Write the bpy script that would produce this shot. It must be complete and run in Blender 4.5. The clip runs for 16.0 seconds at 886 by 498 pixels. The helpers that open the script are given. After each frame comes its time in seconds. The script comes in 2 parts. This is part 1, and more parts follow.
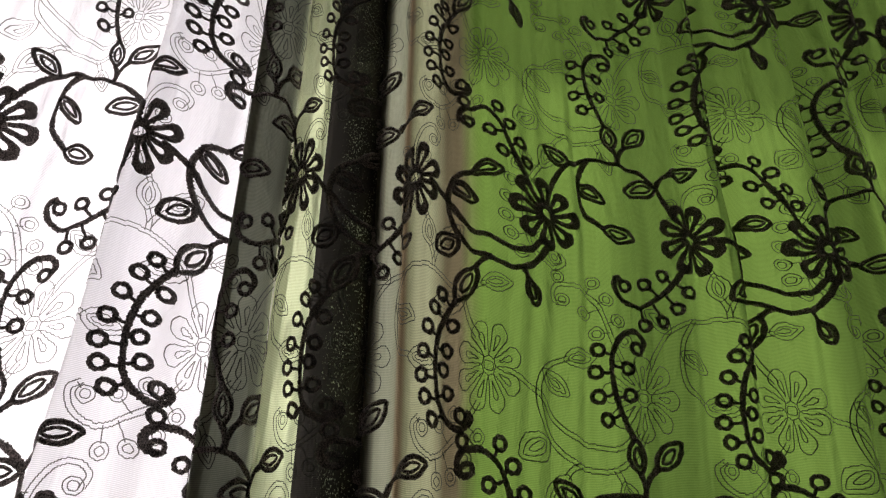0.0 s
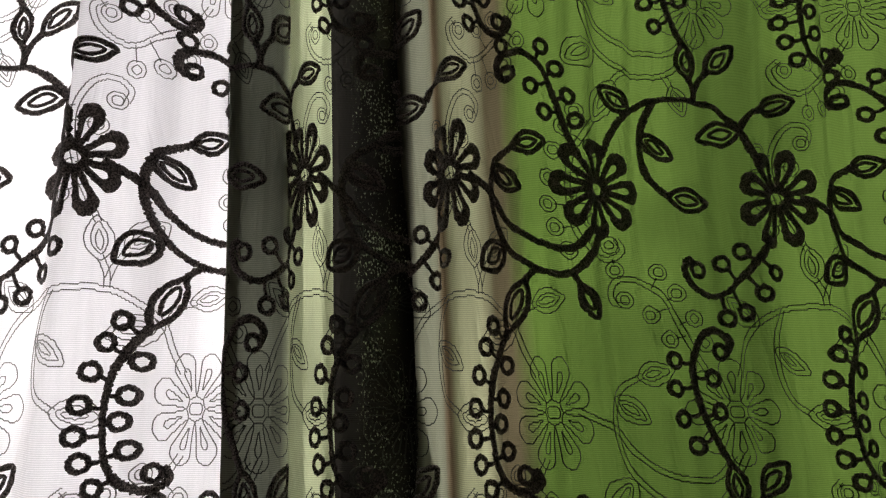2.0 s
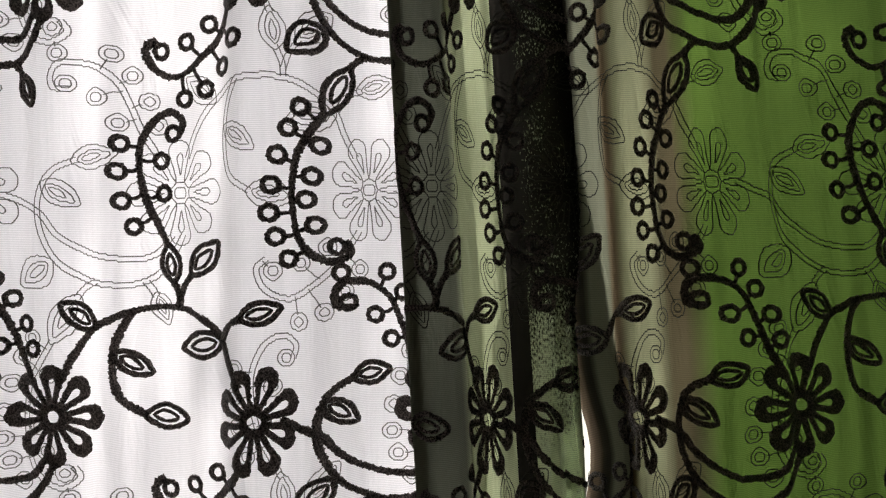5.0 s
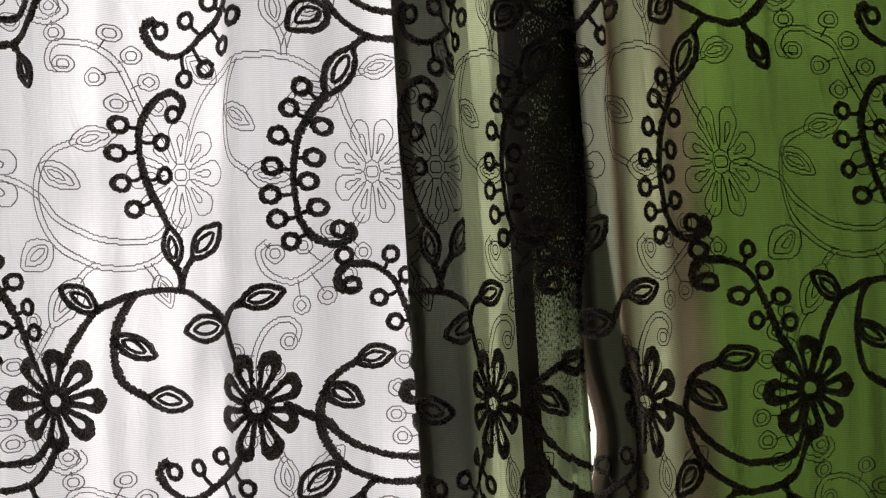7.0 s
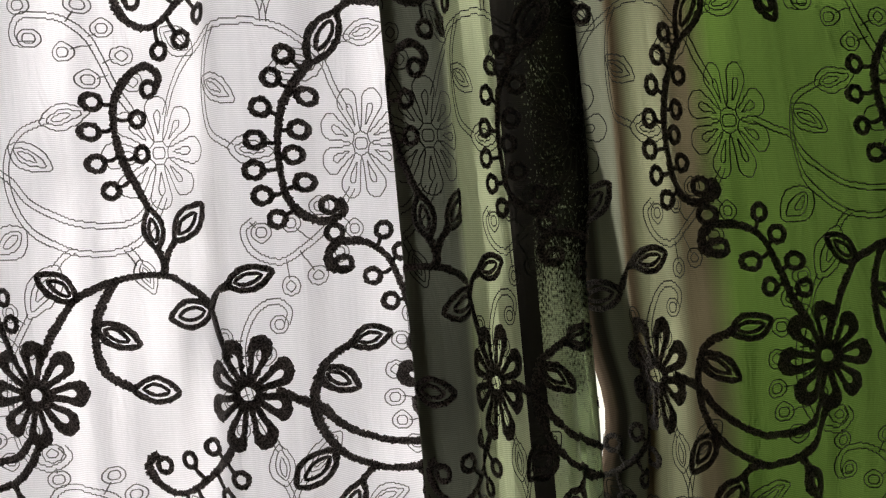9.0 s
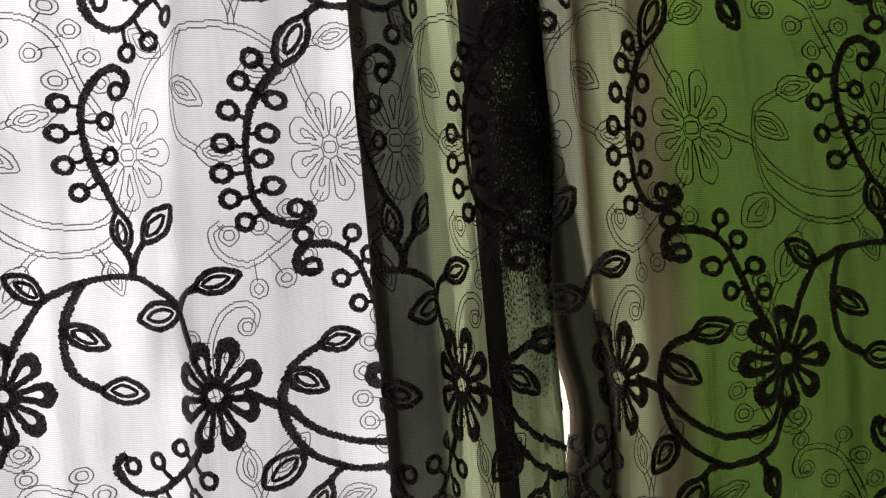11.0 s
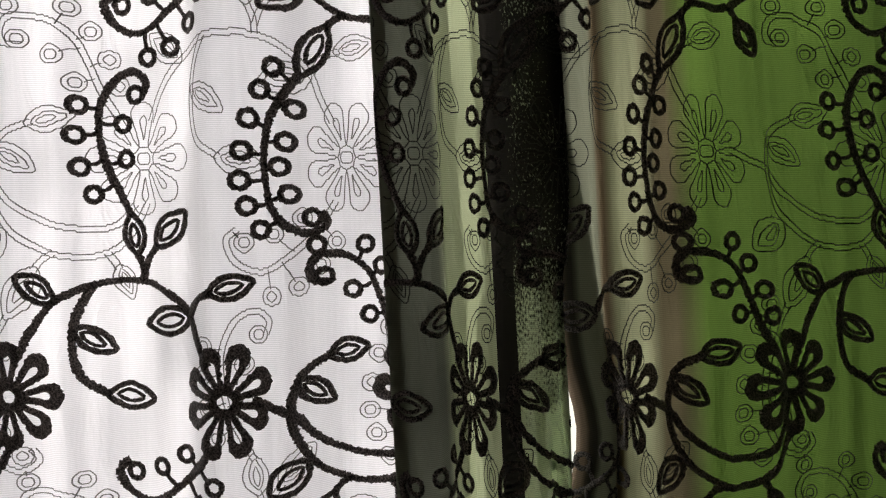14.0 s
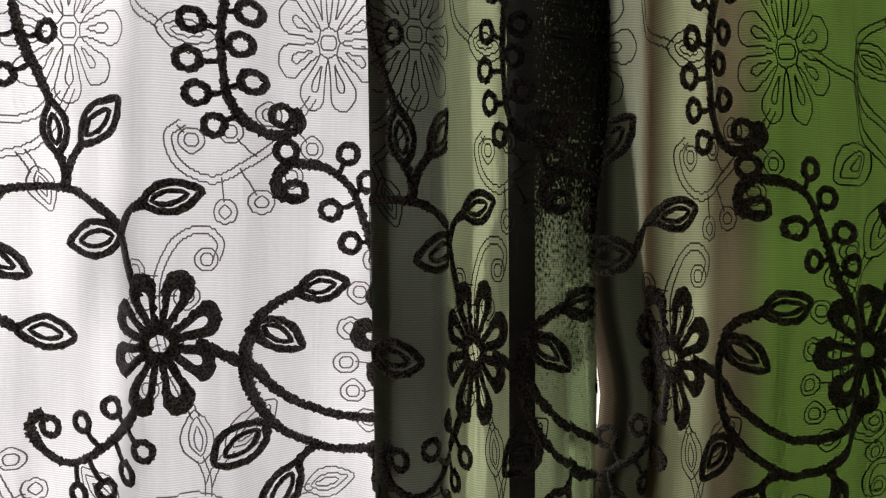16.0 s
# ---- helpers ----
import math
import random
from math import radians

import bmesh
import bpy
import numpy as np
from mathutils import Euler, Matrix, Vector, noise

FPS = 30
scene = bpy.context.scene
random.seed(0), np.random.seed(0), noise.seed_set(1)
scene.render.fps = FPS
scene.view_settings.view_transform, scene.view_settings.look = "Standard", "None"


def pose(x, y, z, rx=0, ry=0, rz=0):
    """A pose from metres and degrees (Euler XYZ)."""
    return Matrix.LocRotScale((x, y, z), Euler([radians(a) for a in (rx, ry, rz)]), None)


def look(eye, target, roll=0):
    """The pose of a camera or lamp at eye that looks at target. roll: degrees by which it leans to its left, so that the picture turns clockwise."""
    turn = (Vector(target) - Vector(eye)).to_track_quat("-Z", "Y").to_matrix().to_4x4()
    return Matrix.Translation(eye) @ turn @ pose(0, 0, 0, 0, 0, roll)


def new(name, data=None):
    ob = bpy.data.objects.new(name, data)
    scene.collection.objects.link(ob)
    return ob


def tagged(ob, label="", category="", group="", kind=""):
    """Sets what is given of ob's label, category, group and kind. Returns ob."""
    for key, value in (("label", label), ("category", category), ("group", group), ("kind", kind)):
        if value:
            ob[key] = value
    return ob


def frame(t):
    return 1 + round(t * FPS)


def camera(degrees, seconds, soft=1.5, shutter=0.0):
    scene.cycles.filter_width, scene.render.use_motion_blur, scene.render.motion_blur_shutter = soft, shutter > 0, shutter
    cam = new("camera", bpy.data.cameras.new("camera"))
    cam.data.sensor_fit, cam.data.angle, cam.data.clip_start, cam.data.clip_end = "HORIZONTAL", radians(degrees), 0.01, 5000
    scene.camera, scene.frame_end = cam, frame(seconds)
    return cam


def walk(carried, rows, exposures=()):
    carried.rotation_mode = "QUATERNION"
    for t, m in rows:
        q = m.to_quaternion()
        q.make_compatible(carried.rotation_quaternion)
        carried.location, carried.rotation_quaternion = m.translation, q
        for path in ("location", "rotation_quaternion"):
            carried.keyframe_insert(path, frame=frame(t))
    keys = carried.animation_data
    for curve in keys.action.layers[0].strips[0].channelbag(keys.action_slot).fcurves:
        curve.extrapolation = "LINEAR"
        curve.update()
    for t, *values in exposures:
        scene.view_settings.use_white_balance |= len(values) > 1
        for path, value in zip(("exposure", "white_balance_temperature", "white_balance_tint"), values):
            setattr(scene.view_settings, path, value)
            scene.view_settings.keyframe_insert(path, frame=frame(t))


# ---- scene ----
cam = camera(61.2, 16.0, soft=1.25)
PATH = [
    (0, (-0.068, -0.06, 1.627), (0.168, 1.687, 2.572), 3.7),
    (0.5, (-0.064, -0.114, 1.64), (0.147, 1.611, 2.63), 4.1),
    (1, (-0.071, -0.083, 1.577), (0.137, 1.706, 2.445), 4.0),
    (1.5, (-0.075, -0.049, 1.532), (0.126, 1.839, 2.161), 2.5),
    (2, (-0.05, 0.009, 1.487), (0.123, 1.968, 1.848), 0.5),
    (2.5, (-0.073, 0.006, 1.464), (0.075, 1.99, 1.668), -0.4),
    (3, (-0.087, -0.003, 1.453), (0.023, 1.991, 1.557), -0.5),
    (3.5, (-0.095, -0.009, 1.441), (-0.04, 1.99, 1.484), -0.7),
    (4, (-0.114, -0.016, 1.43), (-0.122, 1.984, 1.443), -0.9),
    (6.3, (-0.137, -0.008, 1.417), (-0.165, 1.991, 1.348), -1.0),
    (6.5, (-0.132, -0.007, 1.417), (-0.165, 1.992, 1.349), -1.0),
    (7, (-0.133, -0.004, 1.419), (-0.163, 1.994, 1.336), -1.1),
    (7.5, (-0.129, -0.004, 1.42), (-0.159, 1.995, 1.344), -1.3),
    (8, (-0.124, 0.006, 1.418), (-0.145, 2.004, 1.331), -2.0),
    (8.5, (-0.134, 0.03, 1.398), (-0.155, 2.027, 1.296), -2.5),
    (9, (-0.134, 0.031, 1.407), (-0.154, 2.027, 1.284), -2.9),
    (11.3, (-0.118, 0.021, 1.416), (-0.094, 2.016, 1.275), -2.5),
    (11.5, (-0.118, 0.018, 1.417), (-0.098, 2.013, 1.283), -2.5),
    (12, (-0.114, 0.019, 1.422), (-0.086, 2.015, 1.294), -2.3),
    (12.5, (-0.116, 0.017, 1.421), (-0.082, 2.013, 1.296), -1.9),
    (13, (-0.116, 0.018, 1.423), (-0.069, 2.014, 1.307), -1.4),
    (13.5, (-0.12, 0.019, 1.427), (-0.069, 2.016, 1.325), -0.9),
    (14, (-0.14, 0.022, 1.418), (-0.09, 2.018, 1.307), -0.6),
    (14.5, (-0.147, 0.058, 1.405), (-0.092, 2.052, 1.259), -0.0),
    (15, (-0.149, 0.087, 1.401), (-0.072, 2.078, 1.235), 0.7),
    (15.5, (-0.151, 0.105, 1.39), (-0.075, 2.097, 1.224), 1.1),
    (16, (-0.146, 0.16, 1.365), (-0.061, 2.15, 1.194), 2.0),
]
EXPOSURES = [(0.0, 0.58, 6500, 15), (1.0, 0.36, 6500, 14), (2.0, 0.24, 6500, 12), (3.0, 0.12, 6500, 10), (4.0, -0.02, 6500, 10), (7.0, -0.09, 6500, 10), (16.0, -0.11, 6500, 10)]
walk(cam, [(t, look(eye, target, roll)) for t, eye, target, roll in PATH], EXPOSURES)

# ---- daylight ----
SUN_UP, SUN_SIDE = 35.0, 35.0
world = bpy.data.worlds.new("daylight")
scene.world = world
world.use_nodes = True
sky = world.node_tree.nodes.new("ShaderNodeTexSky")
sky.sky_type, sky.sun_disc = "NISHITA", False
sky.sun_elevation, sky.sun_rotation = radians(SUN_UP), radians(SUN_SIDE)
world.node_tree.links.new(sky.outputs[0], world.node_tree.nodes["Background"].inputs[0])
world.node_tree.nodes["Background"].inputs[1].default_value = 0.1

sun_data = bpy.data.lights.new("sun", "SUN")
sun_data.energy, sun_data.angle, sun_data.color = 3.0, radians(3.0), (1.0, 0.97, 0.93)
sun = new("sun", sun_data)
sun.matrix_world = look((math.sin(radians(SUN_SIDE)) * 6, math.cos(radians(SUN_SIDE)) * 6, 6 * math.tan(radians(SUN_UP))), (0, 0, 0))

sky_data = bpy.data.lights.new("window_skylight", "AREA")
sky_data.shape, sky_data.size, sky_data.size_y = "RECTANGLE", 3.6, 1.75
sky_data.energy, sky_data.color = 51.0, (1.0, 0.985, 1.0)
window_light = new("window_skylight", sky_data)
window_light.matrix_world = look((0, 1.56, 1.66), (0, 0, 1.66))


# ---- materials ----
def material(name):
    m = bpy.data.materials.new(name)
    m.use_nodes = True
    m.node_tree.nodes.clear()
    return m, m.node_tree.nodes, m.node_tree.links


def cloth_material(name, stops, through_share, stain=0.06, fold_dark=None, ribbed=0.37):
    """Woven cloth that lets daylight through; stops: colours along the cloth's width, in metres."""
    m, n, l = material(name)
    out = n.new("ShaderNodeOutputMaterial")
    uv = n.new("ShaderNodeUVMap")
    split = n.new("ShaderNodeSeparateXYZ")
    l.new(uv.outputs[0], split.inputs[0])
    ramp = n.new("ShaderNodeValToRGB")
    lo, hi = stops[0][0], max(stops[-1][0], stops[0][0] + 0.01)
    place = n.new("ShaderNodeMapRange")
    place.inputs[1].default_value, place.inputs[2].default_value = lo, hi
    l.new(split.outputs[0], place.inputs[0])
    l.new(place.outputs[0], ramp.inputs[0])
    while len(ramp.color_ramp.elements) < len(stops):
        ramp.color_ramp.elements.new(0.5)
    for e, (p, c) in zip(ramp.color_ramp.elements, stops):
        e.position, e.color = (p - lo) / (hi - lo), (*c, 1)
    # ribs of the weave, and slow unevenness of the yarn
    rib = n.new("ShaderNodeTexWave")
    rib.wave_type, rib.bands_direction = "BANDS", "Y"
    rib.inputs["Scale"].default_value, rib.inputs["Distortion"].default_value = 180.0, 0.7
    rib.inputs["Detail Scale"].default_value = 3.0
    l.new(uv.outputs[0], rib.inputs["Vector"])
    slub_place = n.new("ShaderNodeMapping")
    slub_place.inputs["Scale"].default_value = (260, 9, 1)
    l.new(uv.outputs[0], slub_place.inputs[0])
    slub = n.new("ShaderNodeTexNoise")
    slub.inputs["Scale"].default_value, slub.inputs["Detail"].default_value = 1.0, 3.0
    l.new(slub_place.outputs[0], slub.inputs["Vector"])
    cloud_place = n.new("ShaderNodeMapping")
    cloud_place.inputs["Scale"].default_value = (22, 5, 1)
    l.new(uv.outputs[0], cloud_place.inputs[0])
    cloud = n.new("ShaderNodeTexNoise")
    cloud.inputs["Scale"].default_value, cloud.inputs["Detail"].default_value = 1.0, 4.0
    l.new(cloud_place.outputs[0], cloud.inputs["Vector"])
    total = None
    for node, socket, weight in ((rib, "Fac", ribbed), (slub, "Fac", 0.12), (cloud, "Fac", 2 * stain)):
        times = n.new("ShaderNodeMath")
        times.operation = "MULTIPLY_ADD"
        times.inputs[1].default_value = weight
        times.inputs[2].default_value = 1.0 - 0.5 * (ribbed + 0.12 + 2 * stain)
        l.new(node.outputs[socket], times.inputs[0])
        if total:
            l.new(total.outputs[0], times.inputs[2])
        total = times
    shade = n.new("ShaderNodeMix")
    shade.data_type, shade.blend_type = "RGBA", "MULTIPLY"
    shade.inputs["Factor"].default_value = 1.0
    l.new(ramp.outputs[0], shade.inputs[6])
    l.new(total.outputs[0], shade.inputs[7])
    tint = shade.outputs[2]
    if fold_dark:
        # black yarn and stacked folds' shade painted as a band, frayed lower down
        def math_node(kind, a, b):
            m_node = n.new("ShaderNodeMath")
            m_node.operation = kind
            for k, v in enumerate((a, b)):
                if isinstance(v, float):
                    m_node.inputs[k].default_value = v
                else:
                    l.new(v, m_node.inputs[k])
            return m_node.outputs[0]

        def noise_node(across, up, detail):
            place_node = n.new("ShaderNodeMapping")
            place_node.inputs["Scale"].default_value = (across, up, 1)
            l.new(uv.outputs[0], place_node.inputs[0])
            grain_node = n.new("ShaderNodeTexNoise")
            grain_node.inputs["Scale"].default_value, grain_node.inputs["Detail"].default_value = 1.0, detail
            l.new(place_node.outputs[0], grain_node.inputs["Vector"])
            return grain_node.outputs["Fac"]

        def ramp_node(value, a, b, c, d):
            map_node = n.new("ShaderNodeMapRange")
            for k, v in enumerate((a, b, c, d)):
                map_node.inputs[k + 1].default_value = v
            l.new(value, map_node.inputs[0])
            return map_node.outputs[0]

        inside = math_node("MULTIPLY", math_node("GREATER_THAN", split.outputs[0], fold_dark[0]), math_node("LESS_THAN", split.outputs[0], fold_dark[1]))
        # small painted glints in patches, more down the band's middle and loose end
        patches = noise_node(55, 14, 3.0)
        glint_specks = noise_node(640, 300, 3.0)
        end = ramp_node(math_node("ADD", split.outputs[1], math_node("MULTIPLY", math_node("SUBTRACT", patches, 0.5), 0.35)), fold_dark[2] - 0.09, fold_dark[2] + 0.11, 0.50, 0.0)
        middle = ramp_node(math_node("ABSOLUTE", math_node("SUBTRACT", split.outputs[0], 0.5 * (fold_dark[0] + fold_dark[1]) + 0.0), 0.0), 0.0, 0.022, 0.035, 0.0)
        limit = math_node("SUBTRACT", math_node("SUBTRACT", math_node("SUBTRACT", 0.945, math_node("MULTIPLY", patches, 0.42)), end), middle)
        firm = math_node("LESS_THAN", split.outputs[0], fold_dark[0] + 0.020)
        shut = math_node("MAXIMUM", firm, ramp_node(math_node("SUBTRACT", limit, glint_specks), -0.15, 0.12, 0.0, 1.0))
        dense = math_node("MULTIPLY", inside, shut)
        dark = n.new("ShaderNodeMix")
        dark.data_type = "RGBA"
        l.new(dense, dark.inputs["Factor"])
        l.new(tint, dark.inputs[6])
        dark.inputs[7].default_value = (*FOLD_DARK, 1)
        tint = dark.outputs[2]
    bump = n.new("ShaderNodeBump")
    bump.inputs["Strength"].default_value, bump.inputs["Distance"].default_value = 0.25, 0.0006
    l.new(rib.outputs["Fac"], bump.inputs["Height"])
    # soft creases
    crease_place = n.new("ShaderNodeMapping")
    crease_place.inputs["Scale"].default_value = (26, 7, 1)
    crease_place.inputs["Rotation"].default_value = (0, 0, 0.25)
    l.new(uv.outputs[0], crease_place.inputs[0])
    crease = n.new("ShaderNodeTexNoise")
    crease.inputs["Scale"].default_value, crease.inputs["Detail"].default_value, crease.inputs["Distortion"].default_value = 1.0, 3.0, 0.8
    l.new(crease_place.outputs[0], crease.inputs["Vector"])
    creased = n.new("ShaderNodeBump")
    creased.inputs["Strength"].default_value, creased.inputs["Distance"].default_value = 0.8, 0.010
    l.new(crease.outputs["Fac"], creased.inputs["Height"])
    l.new(creased.outputs[0], bump.inputs["Normal"])
    face, back, both = n.new("ShaderNodeBsdfDiffuse"), n.new("ShaderNodeBsdfTranslucent"), n.new("ShaderNodeMixShader")
    both.inputs[0].default_value = through_share
    for b in (face, back):
        l.new(tint, b.inputs["Color"])
        l.new(bump.outputs[0], b.inputs["Normal"])
    l.new(face.outputs[0], both.inputs[1])
    l.new(back.outputs[0], both.inputs[2])
    l.new(both.outputs[0], out.inputs[0])
    return m


def yarn_material(name, dark, light, scale, rough, through_share=0.0, relief=0.0008):
    m, n, l = material(name)
    out = n.new("ShaderNodeOutputMaterial")
    geo = n.new("ShaderNodeTexCoord")
    fuzz = n.new("ShaderNodeTexNoise")
    fuzz.inputs["Scale"].default_value, fuzz.inputs["Detail"].default_value = scale, 4.0
    l.new(geo.outputs["Object"], fuzz.inputs["Vector"])
    ramp = n.new("ShaderNodeValToRGB")
    ramp.color_ramp.elements[0].position, ramp.color_ramp.elements[1].position = 0.42, 0.72
    ramp.color_ramp.elements[0].color, ramp.color_ramp.elements[1].color = (*dark, 1), (*light, 1)
    l.new(fuzz.outputs["Fac"], ramp.inputs[0])
    bump = n.new("ShaderNodeBump")
    bump.inputs["Strength"].default_value, bump.inputs["Distance"].default_value = 0.8, relief
    l.new(fuzz.outputs["Fac"], bump.inputs["Height"])
    b = n.new("ShaderNodeBsdfPrincipled")
    b.inputs["Roughness"].default_value = rough
    b.inputs["Sheen Weight"].default_value = 0.25
    l.new(ramp.outputs[0], b.inputs["Base Color"])
    l.new(bump.outputs[0], b.inputs["Normal"])
    if through_share:
        t, mix = n.new("ShaderNodeBsdfTranslucent"), n.new("ShaderNodeMixShader")
        mix.inputs[0].default_value = through_share
        l.new(ramp.outputs[0], t.inputs["Color"])
        l.new(b.outputs[0], mix.inputs[1])
        l.new(t.outputs[0], mix.inputs[2])
        l.new(mix.outputs[0], out.inputs[0])
    else:
        l.new(b.outputs[0], out.inputs[0])
    return m


WHITE = (0.82, 0.79, 0.81)
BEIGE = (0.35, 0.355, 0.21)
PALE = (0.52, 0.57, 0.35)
PALE_LIT = (0.80, 0.88, 0.66)
BEIGE_SHADED = (0.108, 0.090, 0.050)
PALE_SHADED = (0.18, 0.195, 0.145)
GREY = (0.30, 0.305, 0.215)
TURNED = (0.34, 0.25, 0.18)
EDGE_DARK = (0.055, 0.05, 0.038)
FOLD_SHADE = (0.17, 0.125, 0.075)
FOLD_DARK = (0.020, 0.018, 0.015)
GREEN = (0.104, 0.172, 0.033)
CLOTH_WHITE = cloth_material("white_cloth", [(-0.4, WHITE), (0.5, WHITE)], 0.62, ribbed=0.25)
# one cloth: shade of doubled layers and glow of thin ones put into colour
CLOTH_MIXED = cloth_material("pale_green_cloth", [(-0.28, PALE_SHADED), (-0.225, PALE_SHADED), (-0.205, PALE), (-0.12, PALE), (-0.05, PALE_LIT), (0.04, PALE_LIT)], 0.6, fold_dark=(-0.130, -0.050, 1.30))
# dark stripe near the edge; brown stripes beside the beige paint fold shade
CLOTH_GREEN = cloth_material("green_cloth", [(0.12, TURNED), (0.131, TURNED), (0.136, EDGE_DARK), (0.145, EDGE_DARK), (0.150, GREY), (0.172, GREY), (0.179, FOLD_SHADE), (0.186, FOLD_SHADE), (0.193, BEIGE), (0.225, BEIGE), (0.248, BEIGE_SHADED), (0.266, BEIGE_SHADED), (0.290, GREEN), (1.1, GREEN)], 0.6)
HEM = cloth_material("hem_cloth", [(-0.4, (0.30, 0.25, 0.21)), (0.5, (0.30, 0.25, 0.21))], 0.35)
HEM_GREY = cloth_material("grey_hem_cloth", [(0.1, (0.20, 0.21, 0.18)), (0.2, (0.20, 0.21, 0.18))], 0.5)
YARN = yarn_material("black_chenille", (0.030, 0.025, 0.023), (0.30, 0.25, 0.23), 650.0, 0.85, 0.2)
THREAD = yarn_material("outline_thread", (0.15, 0.14, 0.13), (0.27, 0.25, 0.23), 1200.0, 0.6, 0.5, 0.0003)
THREAD_DARK = yarn_material("dark_outline_thread", (0.014, 0.016, 0.009), (0.035, 0.036, 0.024), 1200.0, 0.7, 0.2, 0.0003)
PLASTER = yarn_material("wall_plaster", (0.50, 0.47, 0.42), (0.58, 0.55, 0.50), 14.0, 0.9)
TIMBER = yarn_material("painted_timber", (0.45, 0.42, 0.38), (0.55, 0.52, 0.47), 30.0, 0.5)
FOLIAGE = yarn_material("foliage", (0.03, 0.07, 0.015), (0.07, 0.13, 0.03), 9.0, 0.6)
BOARDS = yarn_material("floor_tile", (0.22, 0.18, 0.15), (0.30, 0.26, 0.22), 12.0, 0.5)


# ---- building helpers ----
def mesh_of(name, verts, faces, mat, uvs=None, smooth=True):
    me = bpy.data.meshes.new(name)
    me.from_pydata([tuple(v) for v in verts], [], faces)
    me.materials.append(mat)
    if smooth:
        me.polygons.foreach_set("use_smooth", [True] * len(me.polygons))
    if uvs is not None:
        layer = me.uv_layers.new(name="UVMap")
        index = np.empty(len(me.loops), dtype=np.int32)
        me.loops.foreach_get("vertex_index", index)
        layer.data.foreach_set("uv", np.asarray(uvs, dtype=np.float32)[index].ravel())
    me.update()
    return me


def box(bm, lo, hi):
    bmesh.ops.create_cube(bm, size=1.0, matrix=Matrix.LocRotScale([(a + b) / 2 for a, b in zip(lo, hi)], None, [b - a for a, b in zip(lo, hi)]))


def part(name, bm, mat, parent=None, label=""):
    me = bpy.data.meshes.new(name)
    bm.to_mesh(me)
    bm.free()
    me.materials.append(mat)
    ob = new(name, me)
    ob.parent = parent
    return tagged(ob, label)


def boxes(name, list_of, mat, parent=None, label="", bevel=0.0):
    bm = bmesh.new()
    for lo, hi in list_of:
        box(bm, lo, hi)
    if bevel:
        bmesh.ops.bevel(bm, geom=bm.edges[:], offset=bevel, segments=2, affect="EDGES")
    return part(name, bm, mat, parent, label)


# ---- the room that closes the place ----
for name, lo, hi, mat in (
    ("floor", (-2.0, -2.6, -0.1), (2.0, 1.25, 0.0), BOARDS),
    ("ceiling", (-2.0, -2.6, 3.0), (2.0, 1.25, 3.1), PLASTER),
    ("wall_west", (-2.1, -2.6, 0.0), (-2.0, 1.25, 3.0), PLASTER),
    ("wall_east", (2.0, -2.6, 0.0), (2.1, 1.25, 3.0), PLASTER),
    ("wall_south", (-2.0, -2.7, 0.0), (2.0, -2.6, 3.0), PLASTER),
    ("foundation", (-2.1, -2.7, -1.6), (2.1, 1.25, -0.1), PLASTER),
):
    tagged(boxes(name, [(lo, hi)], mat), {"floor": "plain dull floor of the dim room", "foundation": "plain plastered base under the room"}.get(name, "plain plastered room side in dim light"), name.split("_")[0], kind="structure")
W0, W1, Z0, Z1, YI, YO = -1.25, 1.25, 0.82, 2.84, 1.05, 1.25
tagged(boxes("wall_north", [((-2.0, YI, 0.0), (2.0, YO, Z0)), ((-2.0, YI, Z1), (2.0, YO, 3.0)), ((-2.0, YI, Z0), (W0, YO, Z1)), ((W1, YI, Z0), (2.0, YO, Z1))], PLASTER),
       "plain plastered wall with a wide window opening", "wall", kind="structure")
window = tagged(new("window_1"), "bare window behind the curtains with upright bars", "window", kind="structure")
for a in (-1.13, -0.85, -0.57, -0.29, -0.01, 0.27, 0.55, 0.83, 1.11):
    boxes("window_bar", [((a - 0.035, YI, Z0), (a + 0.035, YI + 0.05, Z1))], TIMBER, window, bevel=0.006)
# shrub out of view, added to dim the curtains' lower right
shrub = tagged(new("shrub"), "unseen dark green shrub added outside to shade the lower curtains", "shrub")
leaf_rng = np.random.default_rng(9)
for kind, count in (("crown", 7000),):
    place = leaf_rng.random(size=(count, 3)) * (1.9, 0.16, 2.3) + (0.25, 1.34, 0.0)
    top = np.interp(place[:, 0], (0.25, 0.34, 0.41, 0.55, 0.70, 0.84, 1.0, 2.2), (1.05, 1.35, 1.72, 1.90, 1.97, 1.55, 1.28, 1.30)) + 0.09 * leaf_rng.normal(size=count)
    clump = np.sin(23 * place[:, 0] + 2) * np.sin(17 * place[:, 2] + 1) + 0.5 * np.sin(37 * place[:, 0] + 11 * place[:, 2])
    place = place[(place[:, 2] < top) & (clump < 0.72)]
    # extra sprigs added in the sun's path to dapple the cloth
    twig = leaf_rng.random(size=(34, 1, 3)) * (2.6, 0.12, 0.80) + (-0.6, 1.38, 1.58)
    sprig = (twig + leaf_rng.normal(size=(34, 9, 3)) * (0.045, 0.03, 0.06)).reshape(-1, 3)
    place = np.vstack([place, sprig])
    count = len(place)
    turn = leaf_rng.normal(size=(count, 3, 3)) * 0.032
    corners = np.stack([place + turn[:, 0], place + turn[:, 1], place - turn[:, 0], place - turn[:, 1]], 1).reshape(-1, 3)
    crown = new(kind, mesh_of(kind, corners, [(4 * n, 4 * n + 1, 4 * n + 2, 4 * n + 3) for n in range(count)], FOLIAGE, smooth=False))
    crown.parent = shrub
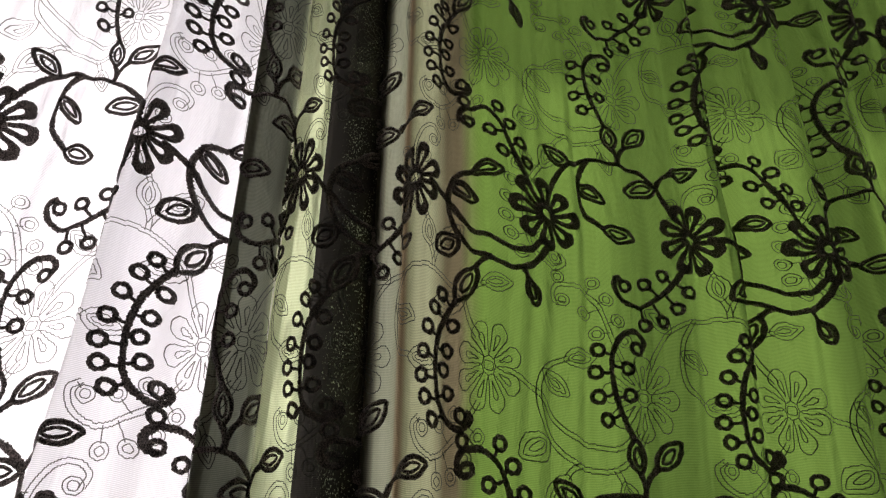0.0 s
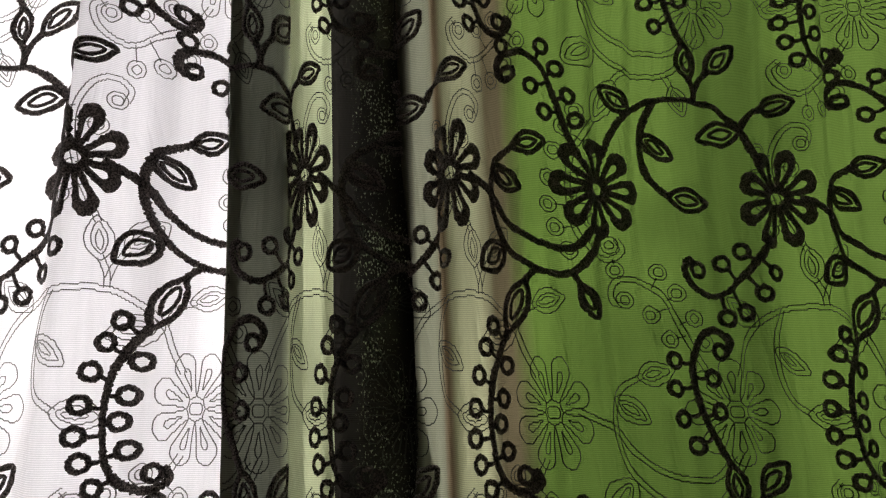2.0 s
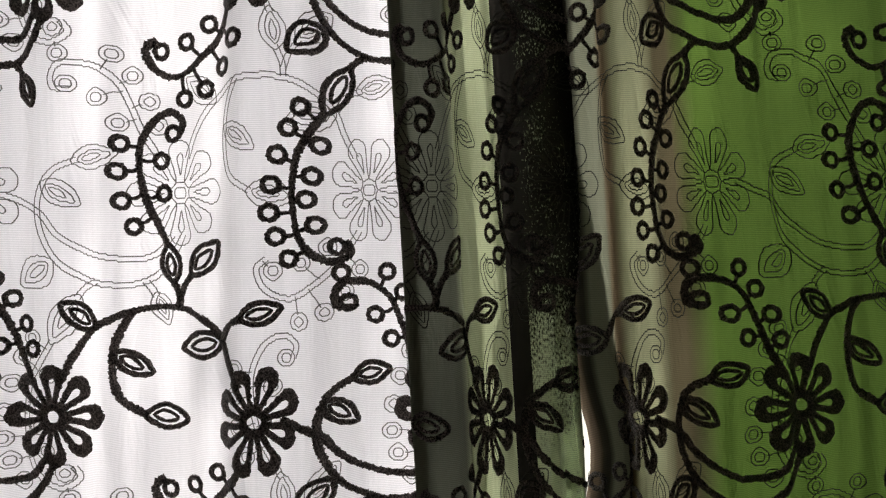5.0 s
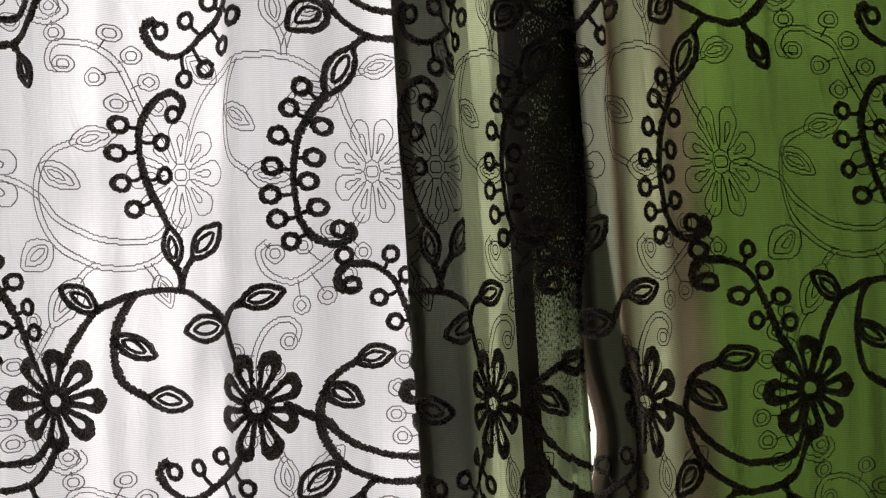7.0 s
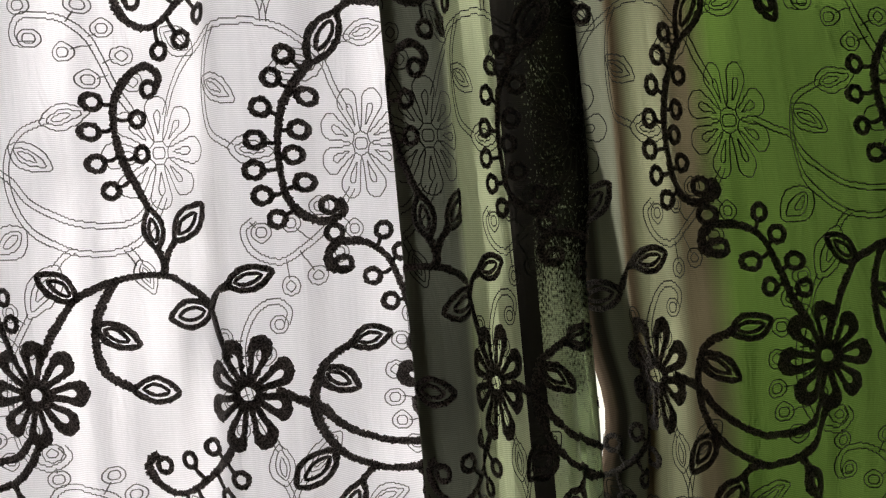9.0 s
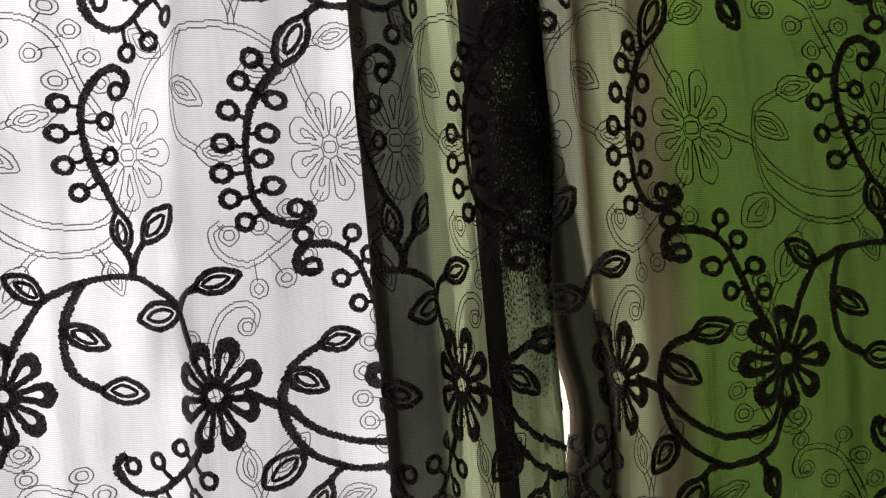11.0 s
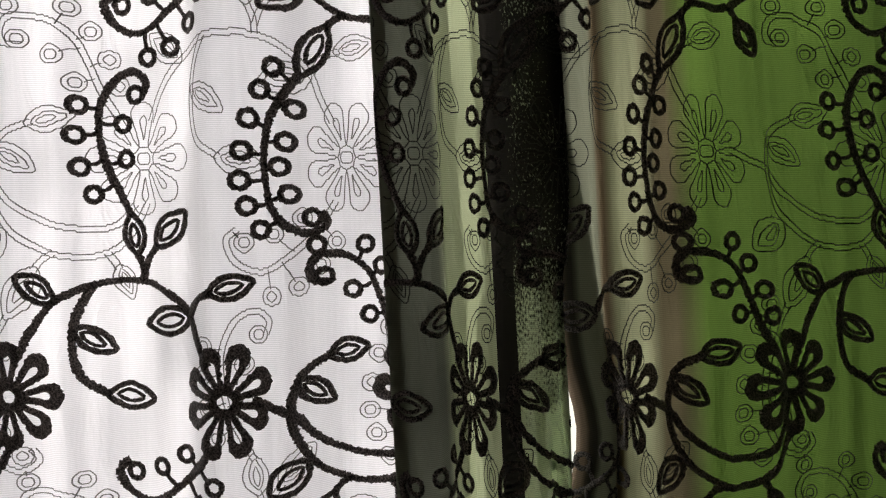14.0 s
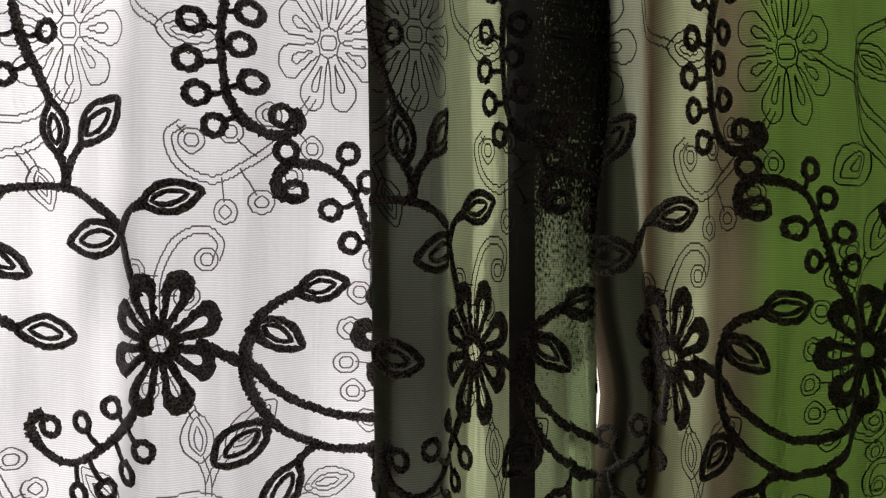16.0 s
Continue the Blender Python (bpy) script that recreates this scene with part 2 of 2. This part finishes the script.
boxes("trunk", [((0.82, 1.39, -1.6), (0.88, 1.45, 1.0))], TIMBER, shrub, bevel=0.01)
tagged(boxes("ground", [((-60, -60, -1.7), (60, 60, -1.6))], FOLIAGE), "green lawn outside the window", "ground", kind="structure")
glow, glow_nodes, glow_links = material("bright_sky_haze")
shine = glow_nodes.new("ShaderNodeEmission")
shine.inputs[0].default_value, shine.inputs[1].default_value = (1.0, 0.99, 0.86, 1), 1.2
glow_links.new(shine.outputs[0], glow_nodes.new("ShaderNodeOutputMaterial").inputs[0])
tagged(boxes("backdrop", [((-7, 5.0, -1.6), (7, 5.05, 2.9))], glow), "bright hazy sky in the distance", "backdrop", kind="structure")
# awning out of view, added to cut the sun at the window's top
slope = [(x, y, z + t) for t in (0.0, 0.04) for x, y, z in ((-1.8, YO, 2.95), (1.8, YO, 2.95), (1.8, 1.36, 2.88), (-1.8, 1.36, 2.88))]
awning = new("awning", mesh_of("awning", slope, [(3, 2, 1, 0), (4, 5, 6, 7), (0, 1, 5, 4), (1, 2, 6, 5), (2, 3, 7, 6), (3, 0, 4, 7)], TIMBER, smooth=False))
tagged(awning, "unseen sloping awning added outside to keep sun off the window top", "awning", kind="structure")

# ---- how the curtains hang ----
PERIOD_U, PERIOD_V, ROW_Z, B_AT = 0.37, 0.43, 1.25, 0.197
OUTLINE_AT, OUTLINE_B = 0.122, 0.177
BOTTOM, TOP = 0.004, 2.98


def wave(u, z, seed):
    return 0.0025 * np.sin(u * 61 + seed + 0.9 * z) + 0.0018 * np.sin(u * 127 + 2 * seed - 2.1 * z) + 0.0012 * np.sin(z * 17 + u * 33 + seed)


def smooth(v, a, b):
    t = np.clip((v - a) / (b - a), 0, 1)
    return t * t * (3 - 2 * t)


def tuck(u, at, wide, deep):
    """A fold that laps over itself: shifts along and across the cloth."""
    s = (u - at) / wide
    e = np.exp(-s * s / 2)
    return -0.35 * wide * s * e, 1.65 * deep * s * e


def left_shape(u, z):
    """The white curtain: one upright pleat that is sharper towards the top, where the cloth is gathered."""
    gather = np.clip((z - 1.85) / 0.3, 0, 1) * np.clip((0.13 - u) / 0.1, 0, 1)
    x = 1.03 * u - 0.519 + 0.030 * gather
    x = x + 0.055 * np.clip((1.78 - z) / 0.38, 0, 1) * np.clip((u - 0.345) / 0.043, 0, 1)
    crest = 0.197 - 0.008 * (z - 1.6)
    high = 1 / (1 + np.exp(-(z - 1.62) / 0.07))
    left, right = 0.040 - 0.026 * high, 0.070
    pleat = np.exp(-((u - crest) / np.where(u < crest, left, right)) ** 2)
    x = x + 0.013 * smooth(z, 1.66, 1.92) * smooth(u, crest - 0.008, crest - 0.032)
    y = 0.712 - (0.034 + 0.014 * high) * pleat + 0.007 * np.sin((x + 0.46) * 34) + 0.010 / (1 + np.exp(-(x + 0.22) / 0.012)) - 0.03 * gather
    ripple = 0.0016 * np.sin(u * 190 + 3 * np.sin(1.7 * z)) + 0.0022 * np.sin(u * 101 - 1.3 * z)
    return x, y + wave(u, z, 1.0) + ripple


def profile(knots, soft=0.0045):
    """A smooth fold line through knots of (cloth width, x, y)."""
    k = np.array(knots)
    fine = np.linspace(k[0, 0], k[-1, 0], 900)
    step = fine[1] - fine[0]
    kernel = np.exp(-(np.arange(-30, 31) * step / soft) ** 2)
    kernel /= kernel.sum()
    lines = []
    for n in (1, 2):
        line = np.interp(fine, k[:, 0], k[:, n])
        lines.append(np.convolve(np.pad(line, 30, mode="reflect", reflect_type="odd"), kernel, "valid"))
    return fine, lines[0], lines[1]


MID = profile([(-0.290, -0.172, 0.672), (-0.262, -0.150, 0.662), (-0.236, -0.128, 0.668), (-0.215, -0.117, 0.694), (-0.196, -0.112, 0.684), (-0.173, -0.100, 0.668),
               (-0.143, -0.083, 0.667), (-0.128, -0.074, 0.678), (-0.105, -0.052, 0.674), (-0.062, -0.012, 0.676), (-0.010, -0.058, 0.696), (0.040, -0.018, 0.704)])
RIGHT = profile([(0.120, -0.020, 0.712), (0.150, 0.004, 0.690), (0.168, 0.020, 0.684), (0.182, 0.027, 0.697), (0.195, 0.034, 0.664), (0.225, 0.056, 0.668), (0.255, 0.080, 0.690),
                 (0.300, 0.123, 0.676), (0.370, 0.198, 0.712), (0.440, 0.265, 0.726), (0.500, 0.325, 0.728), (0.565, 0.390, 0.728), (0.605, 0.430, 0.712), (0.645, 0.464, 0.724),
                 (0.740, 0.572, 0.702), (0.785, 0.602, 0.736), (0.860, 0.670, 0.704), (0.905, 0.704, 0.726), (1.000, 0.785, 0.705), (1.100, 0.870, 0.720)], 0.008)


def mid_shape(u, z):
    x = np.interp(u, MID[0], MID[1]) - 0.045 * (z - 1.25)
    x = x - smooth(z, 1.46, 1.34) * np.clip((u + 0.010) / 0.048, 0, 1) * 0.046
    x = x + 0.012 * smooth(z, 1.33, 1.44) * np.exp(-((u + 0.058) / 0.030) ** 2)
    y = np.interp(u, MID[0], MID[2]) + 0.25 * wave(u, z, 4.0) + np.clip(0.06 * (z - 1.3), 0, 0.024)
    # crumpled where the dark band ends
    loose = smooth(z, 1.40, 1.28) * np.exp(-((u + 0.072) / 0.022) ** 2)
    y = y + loose * (0.006 * np.sin(u * 420 + 9 * z) + 0.005 * np.sin(u * 260 - 24 * z) + 0.002 * np.sin(u * 800 + 35 * z))
    return x, y


def right_shape(u, z):
    free = np.clip((0.21 - u) / 0.07, 0, 1)
    bulge = 0.017 * np.exp(-((z - 1.208) / 0.060) ** 2) * free
    sway = (0.010 * np.cos((z - 1.25) / 0.43 * math.pi) - 0.003) * np.clip((u - 0.24) / 0.08, 0, 1) * np.clip((2.3 - z) / 0.2, 0, 1)
    x = np.interp(u, RIGHT[0], RIGHT[1]) - 0.050 * (z - 1.25) + bulge + sway
    y = np.interp(u, RIGHT[0], RIGHT[2]) + (0.8 * wave(u, z, 7.0) + 0.0020 * np.sin(u * 171 + 3 * np.sin(1.9 * z)) + 0.0013 * np.sin(u * 260 - 4 * z)) * np.clip((u - 0.2) / 0.06, 0.2, 1)
    for at, wide, low in ((0.628, 0.015, 1.80), (0.790, 0.016, 1.78), (0.945, 0.014, 1.7)):
        dx, dy = tuck(u, at, wide, 0.015)
        x, y = x + dx * smooth(z, low, low + 0.3), y + dy * smooth(z, low, low + 0.3)
    return x, y


def hem_shape(u, z):
    """The hem of the green curtain, which narrows upwards."""
    return right_shape(0.124 + (u - 0.124) * np.clip((1.60 - z) / 0.34, 0.03, 1), z)


def hung(shape, u, v, h):
    """Places on a curtain's face, h in front of its cloth."""
    z = np.clip(ROW_Z + v, BOTTOM, TOP)
    x, y = shape(u, z)
    e = 0.0008
    xa, ya = shape(u - e, z)
    xb, yb = shape(u + e, z)
    tx, ty = xb - xa, yb - ya
    size = np.sqrt(tx * tx + ty * ty) + 1e-9
    return np.stack([x + h * ty / size, y - h * tx / size, z], -1)


def cloth(name, shape, u0, u1, mat, parent, label="", du=0.0028, dv=0.02, z0=BOTTOM, z1=TOP, h=0.0, thick=0.0007):
    us, zs = np.linspace(u0, u1, int((u1 - u0) / du) + 2), np.linspace(z0, z1, max(int((z1 - z0) / dv), 2) + 1)
    uu, zz = np.meshgrid(us, zs)
    verts = hung(shape, uu.ravel(), zz.ravel() - ROW_Z, np.full(uu.size, h))
    w = len(us)
    faces = [(a + b * w, a + 1 + b * w, a + 1 + (b + 1) * w, a + (b + 1) * w) for b in range(len(zs) - 1) for a in range(w - 1)]
    ob = new(name, mesh_of(name, verts, faces, mat, np.stack([uu.ravel(), zz.ravel()], -1)))
    ob.parent = parent
    return tagged(ob, label)


# ---- the embroidered pattern ----
rng = np.random.default_rng(5)


def curve(points, step=0.0013, closed=False):
    """A smooth line through control points, in even steps."""
    p = np.array(points, float)
    if len(p) > 2 or closed:
        q = np.vstack([p[-1], p, p[0], p[1]]) if closed else np.vstack([2 * p[0] - p[1], p, 2 * p[-1] - p[-2]])
        fine = []
        for n in range(len(q) - 3):
            t = np.linspace(0, 1, 14, endpoint=False)[:, None]
            a, b, c, d = q[n : n + 4]
            fine.append(0.5 * (2 * b + (c - a) * t + (2 * a - 5 * b + 4 * c - d) * t**2 + (3 * b - a - 3 * c + d) * t**3))
        p = np.vstack(fine + ([] if closed else [p[-1:]]))
    loop = np.vstack([p, p[:1]]) if closed else p
    far = np.r_[0, np.cumsum(np.hypot(*np.diff(loop, axis=0).T))]
    count = max(int(far[-1] / step), 3)
    at = np.linspace(0, far[-1], count + 1)[: count if closed else count + 1]
    return np.stack([np.interp(at, far, loop[:, 0]), np.interp(at, far, loop[:, 1])], -1)


def normals(p, closed):
    d = np.roll(p, -1, 0) - np.roll(p, 1, 0) if closed else np.gradient(p, axis=0)
    d /= np.hypot(d[:, 0], d[:, 1])[:, None] + 1e-9
    return np.stack([-d[:, 1], d[:, 0]], -1)


def bands(loops, heights, closed):
    """Strips between lines of equal length: places (u, v, h) and faces."""
    n, m = len(loops[0]), len(loops)
    verts = np.vstack([np.column_stack([p, np.full(n, h)]) for p, h in zip(loops, heights)])
    faces = [(r * n + a, r * n + (a + 1) % n, (r + 1) * n + (a + 1) % n, (r + 1) * n + a) for r in range(m - 1) for a in range(n if closed else n - 1)]
    return verts, faces


def ribbon(p, half, closed=False, rise=0.0019, fuzz=0.15):
    p, nn = np.asarray(p), normals(np.asarray(p), closed)
    half = np.broadcast_to(half, len(p))[:, None]
    left, right = (half * (1 + fuzz * rng.normal(size=(len(p), 1))) for _ in range(2))
    return bands([p - left * nn, p - 0.62 * half * nn, p + 0.62 * half * nn, p + right * nn], (0.0003, rise, rise, 0.0003), closed)


def hairline(p, closed=False):
    """A thin line that climbs in steps from one row of the weave to the next."""
    nn, q = normals(p, closed), p.copy()
    q[:, 1] = np.round(q[:, 1] / 0.0017) * 0.0017
    return bands([q - 0.00058 * nn, q, q + 0.00058 * nn], (0.0003, 0.0008, 0.0003), closed)


def joined(pieces):
    verts, faces, base = [], [], 0
    for v, f in pieces:
        verts.append(v)
        faces += [tuple(i + base for i in face) for face in f]
        base += len(v)
    return np.vstack(verts), faces


def circle(c, r, n=22):
    a = np.linspace(0, 2 * math.pi, n, endpoint=False)
    return np.stack([c[0] + r * np.cos(a), c[1] + r * np.sin(a)], -1)


def leaf_line(base, tip, wide, start, end):
    """The outline of a pointed leaf, between two shares of its length."""
    b, t = np.array(base), np.array(tip)
    d = t - b
    side = np.array([-d[1], d[0]])
    s = np.linspace(start, end, 9)
    q = (s - start) / (end - start)
    w = wide * np.sin(math.pi * q**0.9) ** 0.8 * (end - start)
    up, down = b + s[:, None] * d + w[:, None] * side, b + s[:, None] * d - w[:, None] * side
    return curve(np.vstack([up, down[-2:0:-1]]), 0.0024, True)


def petal_line(c, angle, r0, r1, wide, narrow, spread=(0.92, 1.08)):
    """A petal that widens from its foot to a round end."""
    s = np.linspace(0, 1, 13)
    w = np.where(s < 0.7, wide * (narrow + (1 - narrow) * (s / 0.7) ** 1.3), wide * np.sqrt(np.clip(1 - ((s - 0.7) / 0.3) ** 2, 0, 1)))
    a = radians(angle)
    out, side = np.array([math.cos(a), math.sin(a)]), np.array([-math.sin(a), math.cos(a)])
    r = (r0 + (r1 - r0) * s)[:, None]
    up, down = r * out + w[:, None] * side, r * out - w[:, None] * side
    line = curve(np.vstack([up, down[-2::-1]]), 0.002, True)
    return np.array(c) + line * spread


def even(p, n):
    far = np.r_[0, np.cumsum(np.hypot(*np.diff(np.vstack([p, p[:1]]), axis=0).T))]
    at = np.linspace(0, far[-1], n, endpoint=False)
    q = np.vstack([p, p[:1]])
    return np.stack([np.interp(at, far, q[:, 0]), np.interp(at, far, q[:, 1])], -1)


# one repeat: stems, leaves (base, tip, share of width) and berries with the stem that each one sits on
STEMS = {
    "arch": [(0.008, 0.033), (0.021, 0.060), (0.043, 0.087), (0.076, 0.101), (0.118, 0.103), (0.148, 0.090), (0.165, 0.073), (0.173, 0.053), (0.184, 0.031)],
    "curl": [(0.073, 0.101), (0.059, 0.075), (0.055, 0.042), (0.062, 0.014), (0.084, -0.002)],
    "leaf_stalk": [(0.165, 0.074), (0.175, 0.089), (0.191, 0.097)],
    "fork": [(0.118, 0.103), (0.117, 0.117), (0.111, 0.131)],
    "fork_side": [(0.118, 0.111), (0.124, 0.125), (0.135, 0.138)],
    "upper_branch": [(0.108, 0.161), (0.099, 0.180), (0.088, 0.205), (0.082, 0.235), (0.083, 0.262), (0.095, 0.286), (0.112, 0.294), (0.125, 0.285), (0.122, 0.272)],
    "cross": [(-0.151, 0.001), (-0.120, -0.016), (-0.103, -0.038), (-0.082, -0.054), (-0.054, -0.063), (-0.028, -0.061), (-0.008, -0.040)],
    "hoop": [(-0.085, 0.034), (-0.108, 0.021), (-0.119, -0.001), (-0.119, -0.028), (-0.109, -0.055), (-0.090, -0.076), (-0.062, -0.088), (-0.034, -0.086), (-0.012, -0.066), (0.002, -0.040)],
    "drop_stalk": [(-0.034, -0.086), (-0.029, -0.094), (-0.026, -0.101)],
    "link": [(-0.070, -0.084), (-0.081, -0.091), (-0.088, -0.100)],
    "long_branch": [(-0.108, -0.141), (-0.121, -0.163), (-0.132, -0.185), (-0.137, -0.214), (-0.136, -0.240), (-0.131, -0.263), (-0.117, -0.280), (-0.101, -0.284), (-0.089, -0.275), (-0.094, -0.264)],
    "low_branch": [(-0.088, -0.329), (-0.102, -0.327), (-0.104, -0.315), (-0.095, -0.304), (-0.071, -0.306), (-0.053, -0.320), (-0.042, -0.344), (-0.033, -0.370), (-0.022, -0.392)],
    "spray": [(0.186, -0.040), (0.171, -0.062), (0.150, -0.084), (0.121, -0.102), (0.097, -0.093), (0.089, -0.074), (0.099, -0.064)],
}
LEAVES = [((0.042, 0.086), (0.010, 0.110), 0.26), ((0.082, -0.002), (0.124, -0.007), 0.27), ((0.056, 0.060), (0.088, 0.038), 0.24), ((0.164, 0.072), (0.120, 0.063), 0.27),
          ((0.187, 0.096), (0.222, 0.105), 0.27), ((0.112, 0.129), (0.107, 0.165), 0.28), ((0.133, 0.136), (0.162, 0.167), 0.26), ((-0.089, 0.032), (-0.054, 0.040), 0.28),
          ((-0.115, 0.012), (-0.085, -0.010), 0.26), ((-0.108, -0.064), (-0.138, -0.087), 0.36), ((-0.026, -0.098), (-0.015, -0.128), 0.25), ((-0.087, -0.098), (-0.109, -0.143), 0.22)]
BERRIES = {
    "upper_branch": [(0.065, 0.264), (0.062, 0.237), (0.065, 0.208), (0.075, 0.183), (0.102, 0.247), (0.104, 0.215), (0.115, 0.273)],
    "long_branch": [(-0.128, -0.139), (-0.139, -0.158), (-0.149, -0.183), (-0.155, -0.211), (-0.157, -0.237), (-0.152, -0.259), (-0.141, -0.280), (-0.113, -0.174), (-0.120, -0.203), (-0.125, -0.225), (-0.118, -0.249), (-0.101, -0.270), (-0.098, -0.295)],
    "low_branch": [(-0.092, -0.324), (-0.055, -0.295), (-0.040, -0.315), (-0.027, -0.340), (-0.020, -0.364), (-0.067, -0.337), (-0.052, -0.361)],
    "spray": [(0.104, -0.076), (0.131, -0.069), (0.155, -0.055), (0.186, -0.077), (0.171, -0.098), (0.151, -0.117), (0.128, -0.124)],
}
FLOWERS = [((0.0, 0.0), 0.0, (0.99, 1.07)), ((B_AT, 0.0), 22.5, (0.81, 1.09))]
LINES = {k: curve(p) for k, p in STEMS.items()}


def stem_width(p):
    s = np.linspace(0, 1, len(p))
    return 0.0035 + 0.0004 * np.sin(s * 9)


def stalk(c, stem):
    p = LINES[stem]
    n = int(np.argmin(np.hypot(*(p - c).T)))
    n = max(0, min(len(p) - 1, n + (1 if stem != "spray" else -2)))
    c = np.array(c)
    away = (p[n] - c) / (np.hypot(*(p[n] - c)) + 1e-9)
    return c + 0.0062 * away, p[n]


def motif():
    """One repeat as (kind, parent index or None, verts, faces)."""
    out = []
    for name, p in LINES.items():
        out.append(("stem", None, *ribbon(p, stem_width(p))))
    for base, tip, wide in LEAVES:
        out.append(("leaf", None, *ribbon(leaf_line(base, tip, wide, 0, 1), 0.0027, True)))
        out.append(("leaf_vein", len(out) - 1, *ribbon(leaf_line(base, tip, 0.75 * wide, 0.16, 0.76), 0.0018, True)))
    for stem, places in BERRIES.items():
        for c in places:
            ring = ribbon(circle(c, 0.0068, 32), 0.0026, True)
            a, b = stalk(c, stem)
            if np.hypot(*(b - a)) > 0.002:
                bow = (a + b) / 2 + (0, -0.0015)
                ring = joined([ring, ribbon(curve([a, bow, b], 0.0022), 0.0019)])
            out.append(("berry", None, *ring))
    for c, turn, spread in FLOWERS:
        eye = len(out)
        out.append(("flower", None, *ribbon(circle(c, 0.0088, 18), 0.0030, True)))
        for n in range(8):
            long = 0.0495 + 0.0025 * math.sin(5 * n + 40 * c[0])
            outer = even(petal_line(c, turn + 45 * n, 0.0095, long, 0.0122, 0.40, spread), 48)
            inner = even(petal_line(c, turn + 45 * n, 0.017, long - 0.0125, 0.0034, 0.12, spread), 48)
            outer = outer + 0.0005 * rng.normal(size=outer.shape)
            out.append(("petal", eye, *bands([outer, 0.82 * outer + 0.18 * inner, 0.3 * outer + 0.7 * inner, inner], (0.0003, 0.0024, 0.0022, 0.0003), True)))
    return out


def outline_motif():
    """The same repeat in thin double outlines."""
    out = []
    for name, p in LINES.items():
        nn = normals(p, False)
        out += [hairline(p + 0.0026 * nn), hairline(p - 0.0026 * nn)]
    for base, tip, wide in LEAVES:
        out += [hairline(leaf_line(base, tip, wide * 1.1, -0.04, 1.04), True), hairline(leaf_line(base, tip, wide * 0.8, 0.1, 0.9), True), hairline(leaf_line(base, tip, 0.6 * wide, 0.2, 0.7), True)]
    for stem, places in BERRIES.items():
        for c in places:
            out += [hairline(circle(c, 0.0084), True), hairline(circle(c, 0.0045, 12), True)]
            a, b = stalk(c, stem)
            if np.hypot(*(b - a)) > 0.003:
                out.append(hairline(curve([a, (a + b) / 2, b], 0.003)))
    for c, turn, spread in FLOWERS:
        out.append(hairline(circle(c, 0.006, 14), True))
        for n in range(8):
            out += [hairline(petal_line(c, turn + 45 * n, 0.010, 0.048, 0.0112, 0.35, spread), True), hairline(petal_line(c, turn + 45 * n, 0.016, 0.036, 0.0032, 0.12, spread), True)]
    verts, faces = joined(out)
    # this pattern is spaced a little closer between the two flowers of a repeat
    u = verts[:, 0]
    verts[:, 0] = np.where(u > 0, np.where(u < B_AT, u * OUTLINE_B / B_AT, u + OUTLINE_B - B_AT), u * (PERIOD_U - OUTLINE_B) / (PERIOD_U - B_AT))
    return verts, faces


MOTIF, OUTLINE = motif(), outline_motif()
SEEN_ROWS = (0, 1, 2, 3, 4)


def embroider(curtain, shape, u0, u1, thread):
    far, thin = [], []
    for col in range(math.floor(u0 / PERIOD_U) - 1, math.ceil(u1 / PERIOD_U) + 2):
        for row in range(-3, 6):
            made = {}
            for n, (kind, above, verts, faces) in enumerate(MOTIF):
                u, v = verts[:, 0] + col * PERIOD_U, verts[:, 1] + row * PERIOD_V
                if u.mean() < u0 or u.mean() > u1 or u.max() - u0 < 0.002 or ROW_Z + v.min() < 0.03 or ROW_Z + v.max() > TOP - 0.01:
                    continue
                place = hung(shape, np.clip(u, u0, u1), v, verts[:, 2] + 0.0006)
                if row not in SEEN_ROWS:
                    far.append((place, faces))
                    continue
                ob = new(kind, mesh_of(kind, place, faces, YARN))
                ob.parent = made.get(above, curtain)
                made[n] = ob
            u, v = OUTLINE[0][:, 0] + (col * PERIOD_U + OUTLINE_AT), OUTLINE[0][:, 1] + (row + 0.5) * PERIOD_V
            keep = (u > u0 + 0.002) & (u < u1 - 0.002) & (ROW_Z + v > 0.03) & (ROW_Z + v < TOP - 0.01)
            if keep.any():
                faces = [f for f in OUTLINE[1] if all(keep[i] for i in f)]
                used = sorted({i for f in faces for i in f})
                at = {i: n for n, i in enumerate(used)}
                if used:
                    thin.append((hung(shape, u[used], v[used], OUTLINE[0][used, 2] + 0.0003), [tuple(at[i] for i in f) for f in faces]))
    for name, pieces, mat, label in (("embroidery", far, YARN, "black raised yarn sprigs"), ("outline_embroidery", thin, thread, "thin tone-on-tone outline flowers")):
        if pieces:
            ob = new(name, mesh_of(name, *joined(pieces), mat))
            ob.parent = curtain
            tagged(ob, label, kind="stuff")


def curtain(shape, u0, u1, mat, label, hem=None):
    top = tagged(new("curtain"), label, "curtain", group="curtains at the window")
    cloth("cloth", shape, u0, u1, mat, top)
    if hem:
        cloth("hem", hem[4], hem[0], hem[1], hem[3], top, "doubled turned-back hem along the edge", h=-0.0022, z1=hem[2])
    embroider(top, shape, u0, u1, THREAD if mat == CLOTH_WHITE else THREAD_DARK)
    return top


curtain(left_shape, -0.33, 0.388, CLOTH_WHITE, "white sheer curtain embroidered with black flowers, lit from behind")
curtain(mid_shape, -0.288, 0.038, CLOTH_MIXED, "narrow gathered grey-green curtain with black flowers and painted-in dark folds", (-0.289, -0.272, TOP, HEM, mid_shape))
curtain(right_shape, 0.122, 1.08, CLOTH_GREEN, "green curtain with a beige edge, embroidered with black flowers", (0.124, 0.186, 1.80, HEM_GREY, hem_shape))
